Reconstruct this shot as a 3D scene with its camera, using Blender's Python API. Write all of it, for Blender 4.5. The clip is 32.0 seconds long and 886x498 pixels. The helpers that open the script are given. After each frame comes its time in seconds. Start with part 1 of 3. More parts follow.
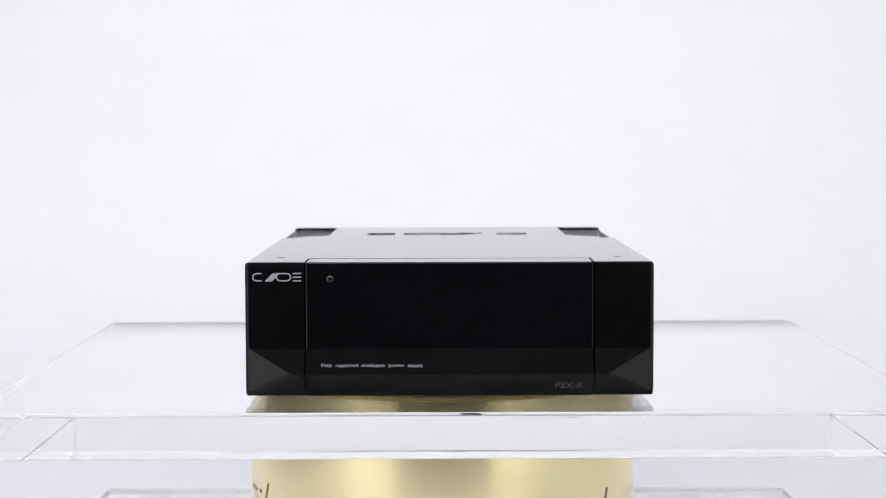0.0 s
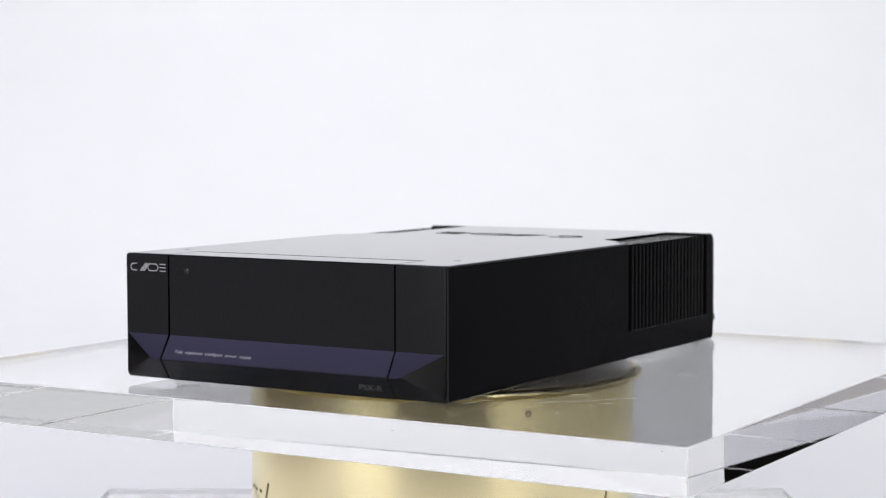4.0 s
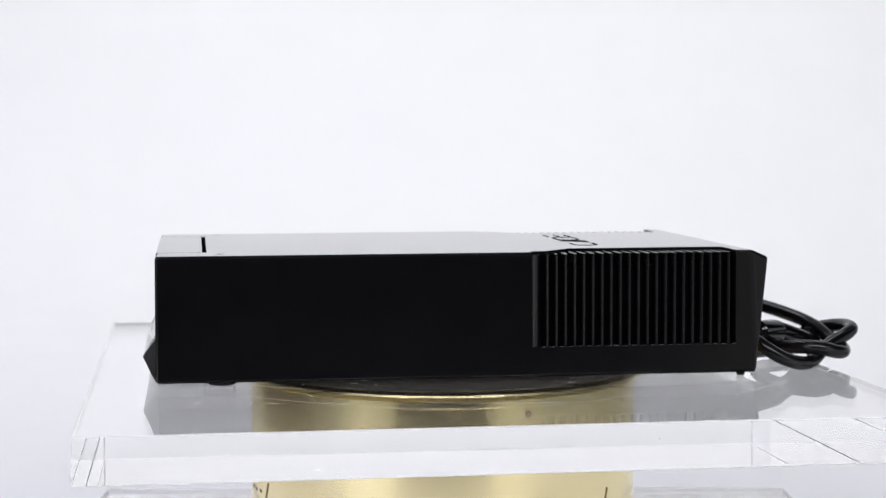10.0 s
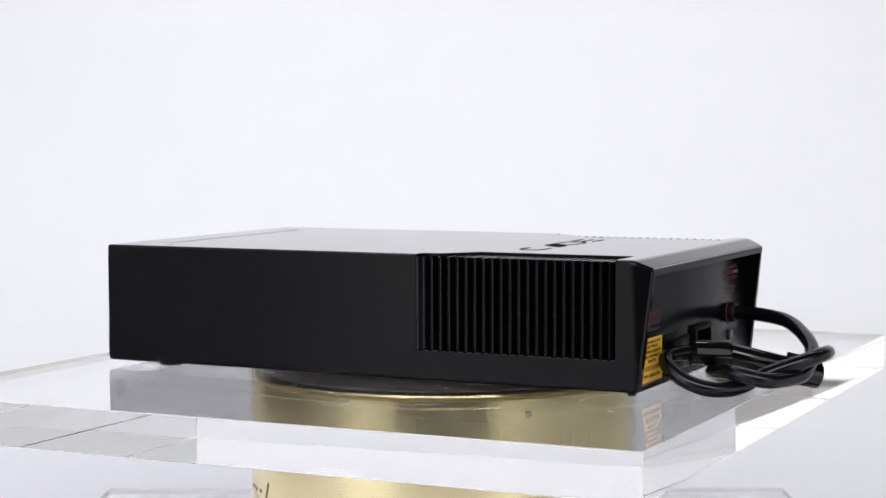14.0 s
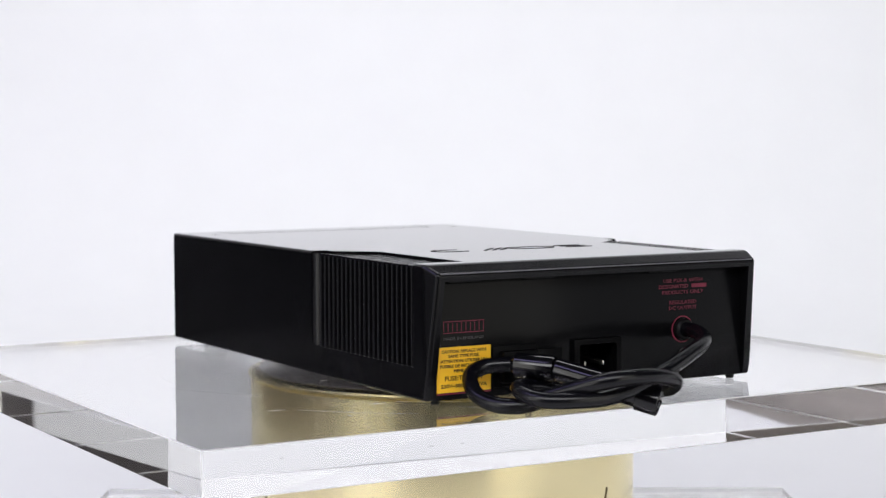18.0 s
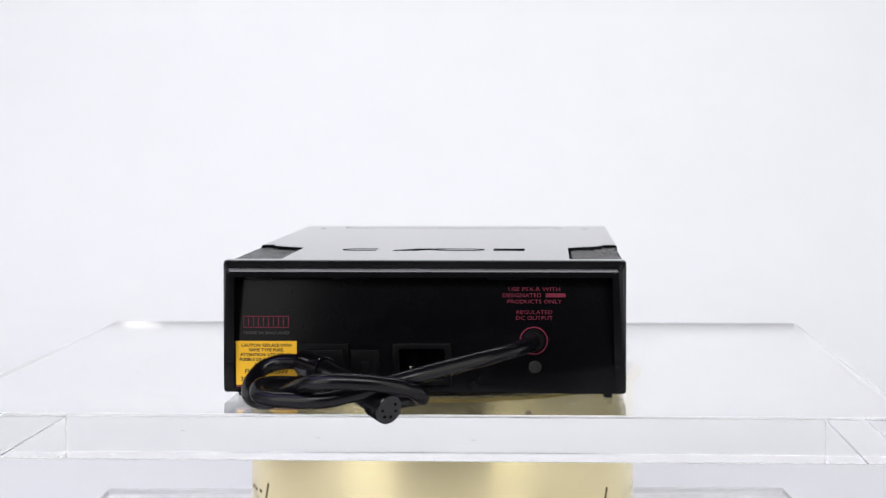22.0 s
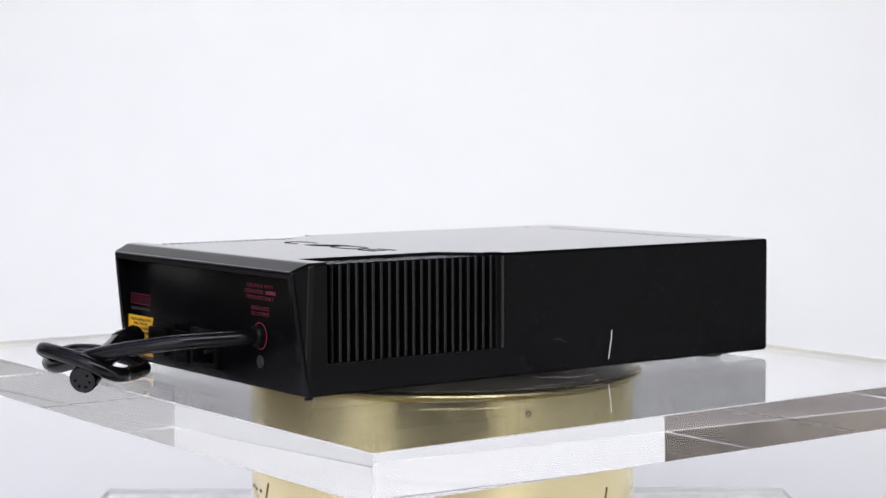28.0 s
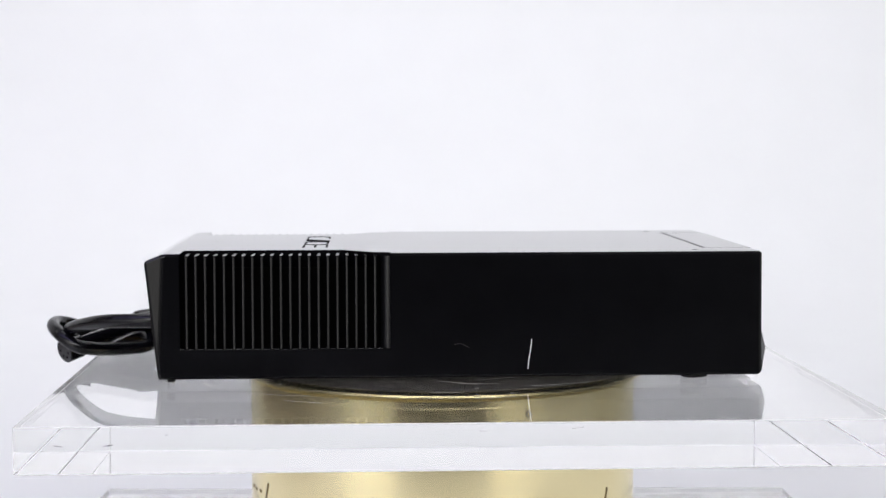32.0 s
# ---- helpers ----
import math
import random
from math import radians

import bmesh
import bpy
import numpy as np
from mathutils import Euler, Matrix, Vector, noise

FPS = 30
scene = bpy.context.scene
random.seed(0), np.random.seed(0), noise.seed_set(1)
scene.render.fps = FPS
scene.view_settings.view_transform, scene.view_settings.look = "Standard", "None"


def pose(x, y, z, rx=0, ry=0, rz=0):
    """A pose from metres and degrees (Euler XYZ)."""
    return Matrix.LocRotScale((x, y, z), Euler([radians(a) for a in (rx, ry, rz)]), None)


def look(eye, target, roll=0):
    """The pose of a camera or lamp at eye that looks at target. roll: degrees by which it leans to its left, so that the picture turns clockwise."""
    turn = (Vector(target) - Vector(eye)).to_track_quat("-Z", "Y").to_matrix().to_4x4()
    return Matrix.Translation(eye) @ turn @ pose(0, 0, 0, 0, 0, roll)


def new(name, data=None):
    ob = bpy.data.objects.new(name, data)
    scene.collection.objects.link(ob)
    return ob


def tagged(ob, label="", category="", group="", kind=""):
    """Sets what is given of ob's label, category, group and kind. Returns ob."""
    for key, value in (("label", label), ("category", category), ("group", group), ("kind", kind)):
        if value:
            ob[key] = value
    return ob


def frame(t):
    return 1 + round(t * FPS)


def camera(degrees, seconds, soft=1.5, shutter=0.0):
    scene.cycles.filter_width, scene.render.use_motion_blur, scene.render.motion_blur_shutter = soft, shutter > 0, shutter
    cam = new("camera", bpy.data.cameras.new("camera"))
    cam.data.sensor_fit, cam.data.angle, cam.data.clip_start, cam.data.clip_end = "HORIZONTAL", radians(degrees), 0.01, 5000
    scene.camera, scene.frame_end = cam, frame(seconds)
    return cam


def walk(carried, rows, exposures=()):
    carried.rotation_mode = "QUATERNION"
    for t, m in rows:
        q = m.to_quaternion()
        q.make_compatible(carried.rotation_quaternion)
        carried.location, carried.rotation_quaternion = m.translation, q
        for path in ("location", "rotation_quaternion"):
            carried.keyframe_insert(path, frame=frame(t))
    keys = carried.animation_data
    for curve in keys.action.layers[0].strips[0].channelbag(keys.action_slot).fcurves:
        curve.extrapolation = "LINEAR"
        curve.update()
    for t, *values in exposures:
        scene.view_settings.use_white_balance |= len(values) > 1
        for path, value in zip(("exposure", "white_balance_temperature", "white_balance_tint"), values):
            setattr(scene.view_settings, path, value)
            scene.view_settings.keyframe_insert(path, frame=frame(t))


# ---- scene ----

# ---- camera: it stands still; the turntable turns before it ----
cam = camera(27.62, 32.0, soft=1.3)
EYE = (0.0, -1.1249, 0.1438)
STAND = look(EYE, (-0.0011, 0.0, 0.1438 - 1.1249 * math.tan(radians(3.7985))), roll=-0.163)
walk(cam, [(0.0, STAND), (32.0, STAND)])
cam.data.dof.use_dof = True
cam.data.dof.focus_distance = 0.97
cam.data.dof.aperture_fstop = 15.0

# ---- world and lamps: a dim showroom, two soft lamps beside the camera, added unseen fills, one over the backdrop ----
world = bpy.data.worlds.new("world")
world.use_nodes = True
world.node_tree.nodes["Background"].inputs[0].default_value = (0.55, 0.6, 0.7, 1)
world.node_tree.nodes["Background"].inputs[1].default_value = 0.02
scene.world = world


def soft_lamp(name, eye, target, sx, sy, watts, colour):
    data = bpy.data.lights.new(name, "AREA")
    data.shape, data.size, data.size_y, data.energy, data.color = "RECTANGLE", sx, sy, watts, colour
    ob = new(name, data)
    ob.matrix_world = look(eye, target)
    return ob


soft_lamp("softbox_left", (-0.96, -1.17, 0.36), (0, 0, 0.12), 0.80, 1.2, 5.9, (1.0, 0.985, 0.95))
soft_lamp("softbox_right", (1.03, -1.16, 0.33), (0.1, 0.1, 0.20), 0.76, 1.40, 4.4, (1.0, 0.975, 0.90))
# Unseen violet lamp added to tint the sloping front lip.
soft_lamp("violet_fill", (-1.35, -0.60, 1.6), (-0.95, 0.08, 0.0), 2.1, 0.36, 8.6, (0.57, 0.52, 1.0))
# Two unseen fills added to brighten the prints, the paper and the backdrop.
soft_lamp("front_fill", (0, -2.5, 1.80), (0, 0.6, 0.0), 3.2, 0.9, 55.5, (0.965, 0.97, 1.0))
soft_lamp("backdrop_fill", (0, 0.80, 1.95), (0, 2.2, 0.45), 2.1, 0.5, 29.2, (0.955, 0.965, 1.0))
# Unseen pale panels of light added at both sides for the acrylic to show.
soft_lamp("west_fill", (-2.15, -1.08, 0.40), (0, 0, 0.10), 1.25, 1.5, 4.2, (0.88, 0.89, 1.0))
soft_lamp("east_fill", (2.6, 0.30, 0.05), (0, 0.30, 0.05), 4.6, 1.1, 10.5, (0.95, 0.96, 1.0))
# Unseen fills added to lift the ends of the white wall.
soft_lamp("wall_fill_left", (-2.5, 1.15, 1.9), (-2.5, 2.3, 0.35), 1.6, 0.4, 9.8, (0.97, 0.975, 1.0))
soft_lamp("wall_fill_right", (2.0, 1.15, 1.9), (2.0, 2.3, 0.35), 0.6, 0.4, 5.0, (0.97, 0.975, 1.0))
# Unseen lamp added to brighten the brown surfaces to the west.
soft_lamp("room_fill", (-5.0, -0.6, 1.95), (-6.0, -0.6, -0.6), 4.0, 2.0, 210, (1.0, 0.97, 0.95))


# ---- materials ----
def material(name, colour, rough, metal=0.0, spread=0.12, scale=60.0, bump=0.0, bump_scale=400.0, wear=0.05, grazing=1.0, shine=0.18, rim=0.8, oblique=None, middle=None, hold=0.45):
    """A surface with two sizes of colour variation, uneven gloss and a fine relief."""
    m = bpy.data.materials.new(name)
    m.use_nodes = True
    t = m.node_tree
    b = t.nodes["Principled BSDF"]
    co = t.nodes.new("ShaderNodeTexCoord")
    big, fine = t.nodes.new("ShaderNodeTexNoise"), t.nodes.new("ShaderNodeTexNoise")
    big.inputs["Scale"].default_value, fine.inputs["Scale"].default_value = scale * 0.15, scale
    big.inputs["Detail"].default_value = fine.inputs["Detail"].default_value = 4
    mixed = t.nodes.new("ShaderNodeMath")
    mixed.operation = "ADD"
    ramp = t.nodes.new("ShaderNodeMapRange")
    ramp.inputs["From Min"].default_value, ramp.inputs["From Max"].default_value = 0.6, 1.4
    ramp.inputs["To Min"].default_value, ramp.inputs["To Max"].default_value = 1 - spread, 1 + spread
    tint = t.nodes.new("ShaderNodeVectorMath")
    tint.operation = "SCALE"
    tint.inputs[0].default_value = colour
    t.links.new(co.outputs["Object"], big.inputs["Vector"])
    t.links.new(co.outputs["Object"], fine.inputs["Vector"])
    t.links.new(big.outputs["Fac"], mixed.inputs[0])
    t.links.new(fine.outputs["Fac"], mixed.inputs[1])
    t.links.new(mixed.outputs[0], ramp.inputs["Value"])
    t.links.new(ramp.outputs[0], tint.inputs["Scale"])
    t.links.new(tint.outputs[0], b.inputs["Base Color"])
    gloss = t.nodes.new("ShaderNodeMapRange")
    gloss.inputs["From Min"].default_value, gloss.inputs["From Max"].default_value = 0.6, 1.4
    gloss.inputs["To Min"].default_value, gloss.inputs["To Max"].default_value = max(rough - wear, 0), rough + wear
    t.links.new(mixed.outputs[0], gloss.inputs["Value"])
    if grazing < 1:
        facing, fall, less = t.nodes.new("ShaderNodeLayerWeight"), t.nodes.new("ShaderNodeMapRange"), t.nodes.new("ShaderNodeMath")
        facing.inputs["Blend"].default_value = 0.5
        fall.inputs["From Min"].default_value, fall.inputs["From Max"].default_value = 0.6, 0.92
        fall.inputs["To Min"].default_value, fall.inputs["To Max"].default_value = 1.0, grazing
        less.operation = "MULTIPLY"
        t.links.new(facing.outputs["Facing"], fall.inputs["Value"])
        t.links.new(fall.outputs[0], less.inputs[0])
        t.links.new(gloss.outputs[0], less.inputs[1])
        t.links.new(less.outputs[0], b.inputs["Roughness"])
        sheen = t.nodes.new("ShaderNodeValToRGB")
        stops = sheen.color_ramp.elements
        stops[0].position, stops[1].position = hold, 0.915
        for at in (hold + 0.17, 0.80):
            stops.new(at)
        for stop, level in zip(stops, (shine, shine * 0.3 if middle is None else middle, shine * 0.25 if oblique is None else oblique, rim)):
            stop.color = (level, level, level, 1)
        t.links.new(facing.outputs["Facing"], sheen.inputs["Fac"])
        t.links.new(sheen.outputs[0], b.inputs["Specular IOR Level"])
    else:
        t.links.new(gloss.outputs[0], b.inputs["Roughness"])
    b.inputs["Metallic"].default_value = metal
    if bump:
        grain = t.nodes.new("ShaderNodeTexNoise")
        grain.inputs["Scale"].default_value = bump_scale
        relief = t.nodes.new("ShaderNodeBump")
        relief.inputs["Strength"].default_value, relief.inputs["Distance"].default_value = bump, 0.001
        t.links.new(co.outputs["Object"], grain.inputs["Vector"])
        t.links.new(grain.outputs["Fac"], relief.inputs["Height"])
        t.links.new(relief.outputs[0], b.inputs["Normal"])
    return m


def clear(name, colour=(1.0, 1.0, 0.995), rough=0.0):
    """Cast acrylic."""
    m = bpy.data.materials.new(name)
    m.use_nodes = True
    b = m.node_tree.nodes["Principled BSDF"]
    b.inputs["Base Color"].default_value = (*colour, 1)
    b.inputs["Transmission Weight"].default_value = 1.0
    b.inputs["IOR"].default_value = 1.49
    b.inputs["Roughness"].default_value = rough
    return m


CASE = material("satin_black_paint", (0.0035, 0.0035, 0.0044), 0.16, wear=0.03, spread=0.2, grazing=0.25, shine=0.23)
FLANK = material("fine_textured_black_paint", (0.0036, 0.0036, 0.0044), 0.22, wear=0.03, spread=0.2, bump=0.015, bump_scale=1800, grazing=0.95, shine=0.11, rim=0.007, oblique=0.003, middle=0.018, hold=0.25)
EDGE = material("polished_black_edge", (0.004, 0.004, 0.005), 0.14, wear=0.04, spread=0.2, grazing=0.5, shine=0.55, rim=0.9)
# Pale metal: the lamp glint along the rear rim is put into the colour.
GLINT_EDGE = material("painted_glint_edge", (0.30, 0.30, 0.32), 0.2, metal=0.55, wear=0.06, spread=0.3, scale=200)
REAR_PAINT = material("satin_black_rear_paint", (0.0028, 0.0028, 0.0034), 0.20, wear=0.03, spread=0.2, bump=0.003, bump_scale=1800, grazing=0.9, shine=0.12, rim=0.03)
MODULE = material("moulded_black_fitting", (0.0022, 0.0022, 0.0026), 0.4, bump=0.05, bump_scale=2000, grazing=0.9, shine=0.08, rim=0.06)
PANEL = material("gloss_black_panel", (0.0035, 0.0035, 0.0046), 0.14, wear=0.02, spread=0.2, grazing=0.6, shine=0.23, rim=0.0010, oblique=0.003, middle=0.035)
FRONT = material("satin_black_front_paint", (0.0035, 0.0035, 0.0044), 0.17, wear=0.03, spread=0.2, grazing=0.6, shine=0.23, rim=0.0010, oblique=0.003, middle=0.035)
SCREW = material("dull_steel_screw", (0.055, 0.052, 0.05), 0.35, metal=0.8)
PLASTIC = material("moulded_black_plastic", (0.004, 0.004, 0.0045), 0.32, bump=0.08, bump_scale=2000, grazing=0.6)
HEATSINK = material("anodised_black_fin", (0.004, 0.004, 0.005), 0.24, bump=0.04, bump_scale=1500, grazing=0.5, shine=0.32)
# Near black: the shade of fin gaps and holes is put into the colour.
HOLLOW = material("recess_shade_black", (0.0015, 0.0015, 0.0015), 0.7, grazing=0.95, shine=0.05, rim=0.05)
RUBBER = material("black_rubber", (0.004, 0.004, 0.0045), 0.45, bump=0.1, bump_scale=900, grazing=0.9, shine=0.2, rim=0.2)
CABLE = material("black_cable_sheath", (0.003, 0.003, 0.0046), 0.24, bump=0.03, bump_scale=700, wear=0.05, grazing=0.9, shine=0.34, rim=0.2)
PLUG = material("gloss_black_plug", (0.003, 0.003, 0.004), 0.13, wear=0.03, spread=0.2, grazing=0.9, shine=0.5, rim=0.3)
STEEL = material("nickel_pin", (0.75, 0.72, 0.66), 0.25, metal=1.0)
PRINT = material("pale_grey_print", (0.34, 0.34, 0.35), 0.5)
DIMPRINT = material("dull_grey_print", (0.085, 0.08, 0.08), 0.5, grazing=0.95, shine=0.08, rim=0.05)
REDPRINT = material("crimson_print", (0.16, 0.021, 0.041), 0.4, grazing=0.95, shine=0.22, rim=0.05)
YELLOW = material("amber_sticker", (0.90, 0.50, 0.016), 0.5, spread=0.06)
INK = material("black_ink", (0.012, 0.006, 0.004), 0.6)
LENS = material("smoked_lens", (0.010, 0.009, 0.010), 0.06, shine=0.5)
BRASS = material("brushed_brass", (1.0, 0.875, 0.51), 0.23, metal=1.0, spread=0.04, wear=0.05)
PLATTER = material("dark_worn_plate", (0.26, 0.245, 0.23), 0.5, metal=0.6, spread=0.45, scale=120)
ENGRAVE = material("dark_engraving", (0.16, 0.115, 0.035), 0.5)
FAINT = material("faint_brown_mark", (0.24, 0.21, 0.17), 0.6)
ACRYLIC = clear("clear_acrylic")
RUBBED = material("rubbed_pale_edge", (0.84, 0.83, 0.82), 0.45, spread=0.1, scale=60)
SAWN = clear("sawn_acrylic_edge", (0.85, 0.85, 0.86), 0.6)
PAPER = material("white_backdrop_paper", (0.87, 0.87, 0.875), 0.9, spread=0.015, scale=12)
STONE = material("mottled_brown_stone", (0.300, 0.268, 0.245), 0.5, spread=0.6, scale=9)
WALL = material("dark_showroom_wall", (0.010, 0.010, 0.011), 0.8)
LINT = material("white_lint", (0.85, 0.85, 0.85), 0.7)
DUST = material("pale_scratch", (0.60, 0.58, 0.52), 0.6)
SCUFF = material("grey_scuff", (0.42, 0.41, 0.40), 0.7)


# ---- mesh helpers ----
def mesh_of(name, bm, mat, smooth=True):
    bmesh.ops.recalc_face_normals(bm, faces=bm.faces[:])
    me = bpy.data.meshes.new(name)
    bm.to_mesh(me)
    bm.free()
    me.materials.append(mat)
    if smooth:
        mean = sum(p.area for p in me.polygons) / len(me.polygons)
        me.polygons.foreach_set("use_smooth", [p.area < 3 * mean for p in me.polygons])
        me.set_sharp_from_angle(angle=radians(32))
    return me


def part(name, bm, mat, parent, label=""):
    """Links a bmesh as one mesh object under a thing or a part."""
    ob = new(name, bm if isinstance(bm, bpy.types.Mesh) else mesh_of(name, bm, mat))
    ob.parent = parent
    if label:
        tagged(ob, label)
    return ob


def thing(name, label, category, m=None, group=""):
    ob = new(name)
    ob.empty_display_size = 0.02
    tagged(ob, label, category, group)
    if m is not None:
        ob.matrix_basis = m
    return ob


def box(x0, x1, y0, y1, z0, z1, bevel=0.0, segments=2):
    bm = bmesh.new()
    bmesh.ops.create_cube(bm, size=1.0)
    for v in bm.verts:
        v.co = Vector(((x0 + x1) / 2 + v.co.x * (x1 - x0), (y0 + y1) / 2 + v.co.y * (y1 - y0), (z0 + z1) / 2 + v.co.z * (z1 - z0)))
    if bevel:
        bmesh.ops.bevel(bm, geom=bm.edges[:], offset=bevel, segments=segments, profile=0.5, affect="EDGES")
    return bm


def prism(outline, z0, z1):
    """An upright prism over a flat outline of (x, y)."""
    bm = bmesh.new()
    low = [bm.verts.new((x, y, z0)) for x, y in outline]
    high = [bm.verts.new((x, y, z1)) for x, y in outline]
    bm.faces.new(low[::-1])
    bm.faces.new(high)
    n = len(outline)
    for i in range(n):
        bm.faces.new((low[i], low[(i + 1) % n], high[(i + 1) % n], high[i]))
    return bm


def moved(bm, m):
    bmesh.ops.transform(bm, matrix=m, verts=bm.verts[:])
    return bm


def turned(profile, segments=48):
    """A solid of revolution round z from (radius, height) pairs, closed at both ends."""
    bm = bmesh.new()
    rings = []
    for r, z in profile:
        rings.append([bm.verts.new((r * math.cos(2 * math.pi * i / segments), r * math.sin(2 * math.pi * i / segments), z)) for i in range(segments)])
    for a, b in zip(rings, rings[1:]):
        for i in range(segments):
            bm.faces.new((a[i], a[(i + 1) % segments], b[(i + 1) % segments], b[i]))
    bm.faces.new(rings[0][::-1])
    bm.faces.new(rings[-1])
    return bm


def ring(inner, outer, depth, segments=40):
    """A flat ring round z."""
    bm = bmesh.new()
    loops = []
    for r, z in ((inner, 0), (outer, 0), (outer, depth), (inner, depth)):
        loops.append([bm.verts.new((r * math.cos(2 * math.pi * i / segments), r * math.sin(2 * math.pi * i / segments), z)) for i in range(segments)])
    for k in range(4):
        a, b = loops[k], loops[(k + 1) % 4]
        for i in range(segments):
            bm.faces.new((a[i], a[(i + 1) % segments], b[(i + 1) % segments], b[i]))
    return bm


def smooth_line(points, steps=8):
    """A Catmull-Rom line through the points."""
    p = [Vector(q) for q in points]
    p = [2 * p[0] - p[1], *p, 2 * p[-1] - p[-2]]
    out = []
    for a, b, c, d in zip(p, p[1:], p[2:], p[3:]):
        for i in range(steps):
            s = i / steps
            out.append(0.5 * (2 * b + (c - a) * s + (2 * a - 5 * b + 4 * c - d) * s * s + (3 * b - a - 3 * c + d) * s ** 3))
    out.append(p[-2])
    return out


def tube(line, radius, sides=16):
    """A round tube along a line; radius is one number or one for each point."""
    bm = bmesh.new()
    n = len(line)
    radii = [radius] * n if isinstance(radius, float) else radius
    side = None
    rings = []
    for i, q in enumerate(line):
        way = (line[min(i + 1, n - 1)] - line[max(i - 1, 0)]).normalized()
        if side is None:
            side = way.orthogonal().normalized()
        side = (side - way * side.dot(way)).normalized()
        up = way.cross(side)
        rings.append([bm.verts.new(q + radii[i] * (math.cos(2 * math.pi * k / sides) * side + math.sin(2 * math.pi * k / sides) * up)) for k in range(sides)])
    for a, b in zip(rings, rings[1:]):
        for k in range(sides):
            bm.faces.new((a[k], a[(k + 1) % sides], b[(k + 1) % sides], b[k]))
    bm.faces.new(rings[0][::-1])
    bm.faces.new(rings[-1])
    return bm


def ribbon(points, wide, depth):
    """A flat stroke of even width along a line of (x, y)."""
    bm = bmesh.new()
    p = [Vector((x, y, 0)) for x, y in points]
    rows = []
    for i, q in enumerate(p):
        way = (p[min(i + 1, len(p) - 1)] - p[max(i - 1, 0)]).normalized()
        off = Vector((-way.y, way.x, 0)) * wide / 2
        rows.append([bm.verts.new(c) for c in (q - off, q + off, q + off + Vector((0, 0, depth)), q - off + Vector((0, 0, depth)))])
    for a, b in zip(rows, rows[1:]):
        for k in range(4):
            bm.faces.new((a[k], a[(k + 1) % 4], b[(k + 1) % 4], b[k]))
    bm.faces.new(rows[0])
    bm.faces.new(rows[-1][::-1])
    return bm


def joined(pieces):
    """One bmesh out of several."""
    bm = bmesh.new()
    for q in pieces:
        tmp = bpy.data.meshes.new("tmp")
        q.to_mesh(tmp)
        q.free()
        bm.from_mesh(tmp)
        bpy.data.meshes.remove(tmp)
    return bm


def written(text, height, depth=0.00012, align="LEFT", width=0.0, bold=0.0, slant=0.0):
    """Words in the built-in font, in the x-y plane, capitals of that height; width squeezes or stretches the line to it."""
    data = bpy.data.curves.new("words", "FONT")
    data.body, data.size, data.align_x, data.extrude, data.offset, data.shear = text, height / 0.7, align, depth, bold, slant
    data.resolution_u = 2
    ob = new("words", data)
    bpy.context.view_layer.update()
    me = bpy.data.meshes.new_from_object(ob.evaluated_get(bpy.context.evaluated_depsgraph_get()))
    bm = bmesh.new()
    bm.from_mesh(me)
    bpy.data.objects.remove(ob)
    bpy.data.curves.remove(data)
    bpy.data.meshes.remove(me)
    if width and bm.verts:
        xs = [v.co.x for v in bm.verts]
        have, mid = max(xs) - min(xs), (max(xs) + min(xs)) / 2 if align == "CENTER" else min(xs)
        for v in bm.verts:
            v.co.x = mid + (v.co.x - mid) * width / have
    return bm


def carved(name, bm, cutters):
    """A mesh with each of the cutters taken out of it."""
    bmesh.ops.recalc_face_normals(bm, faces=bm.faces[:])
    me = bpy.data.meshes.new(name)
    bm.to_mesh(me)
    bm.free()
    ob = new("raw_block", me)
    spare = []
    for c in cutters:
        bmesh.ops.recalc_face_normals(c, faces=c.faces[:])
        cm = bpy.data.meshes.new("cutter")
        c.to_mesh(cm)
        c.free()
        co = new("cutter", cm)
        mod = ob.modifiers.new("cut", "BOOLEAN")
        mod.operation, mod.object, mod.solver = "DIFFERENCE", co, "EXACT"
        spare.append(co)
    bpy.context.view_layer.update()
    out = bpy.data.meshes.new_from_object(ob.evaluated_get(bpy.context.evaluated_depsgraph_get()))
    for o in (ob, *spare):
        d = o.data
        bpy.data.objects.remove(o)
        bpy.data.meshes.remove(d)
    res = bmesh.new()
    res.from_mesh(out)
    bpy.data.meshes.remove(out)
    return res


# ---- the showroom: floor, dark walls and ceiling ----
FLOOR = -0.95


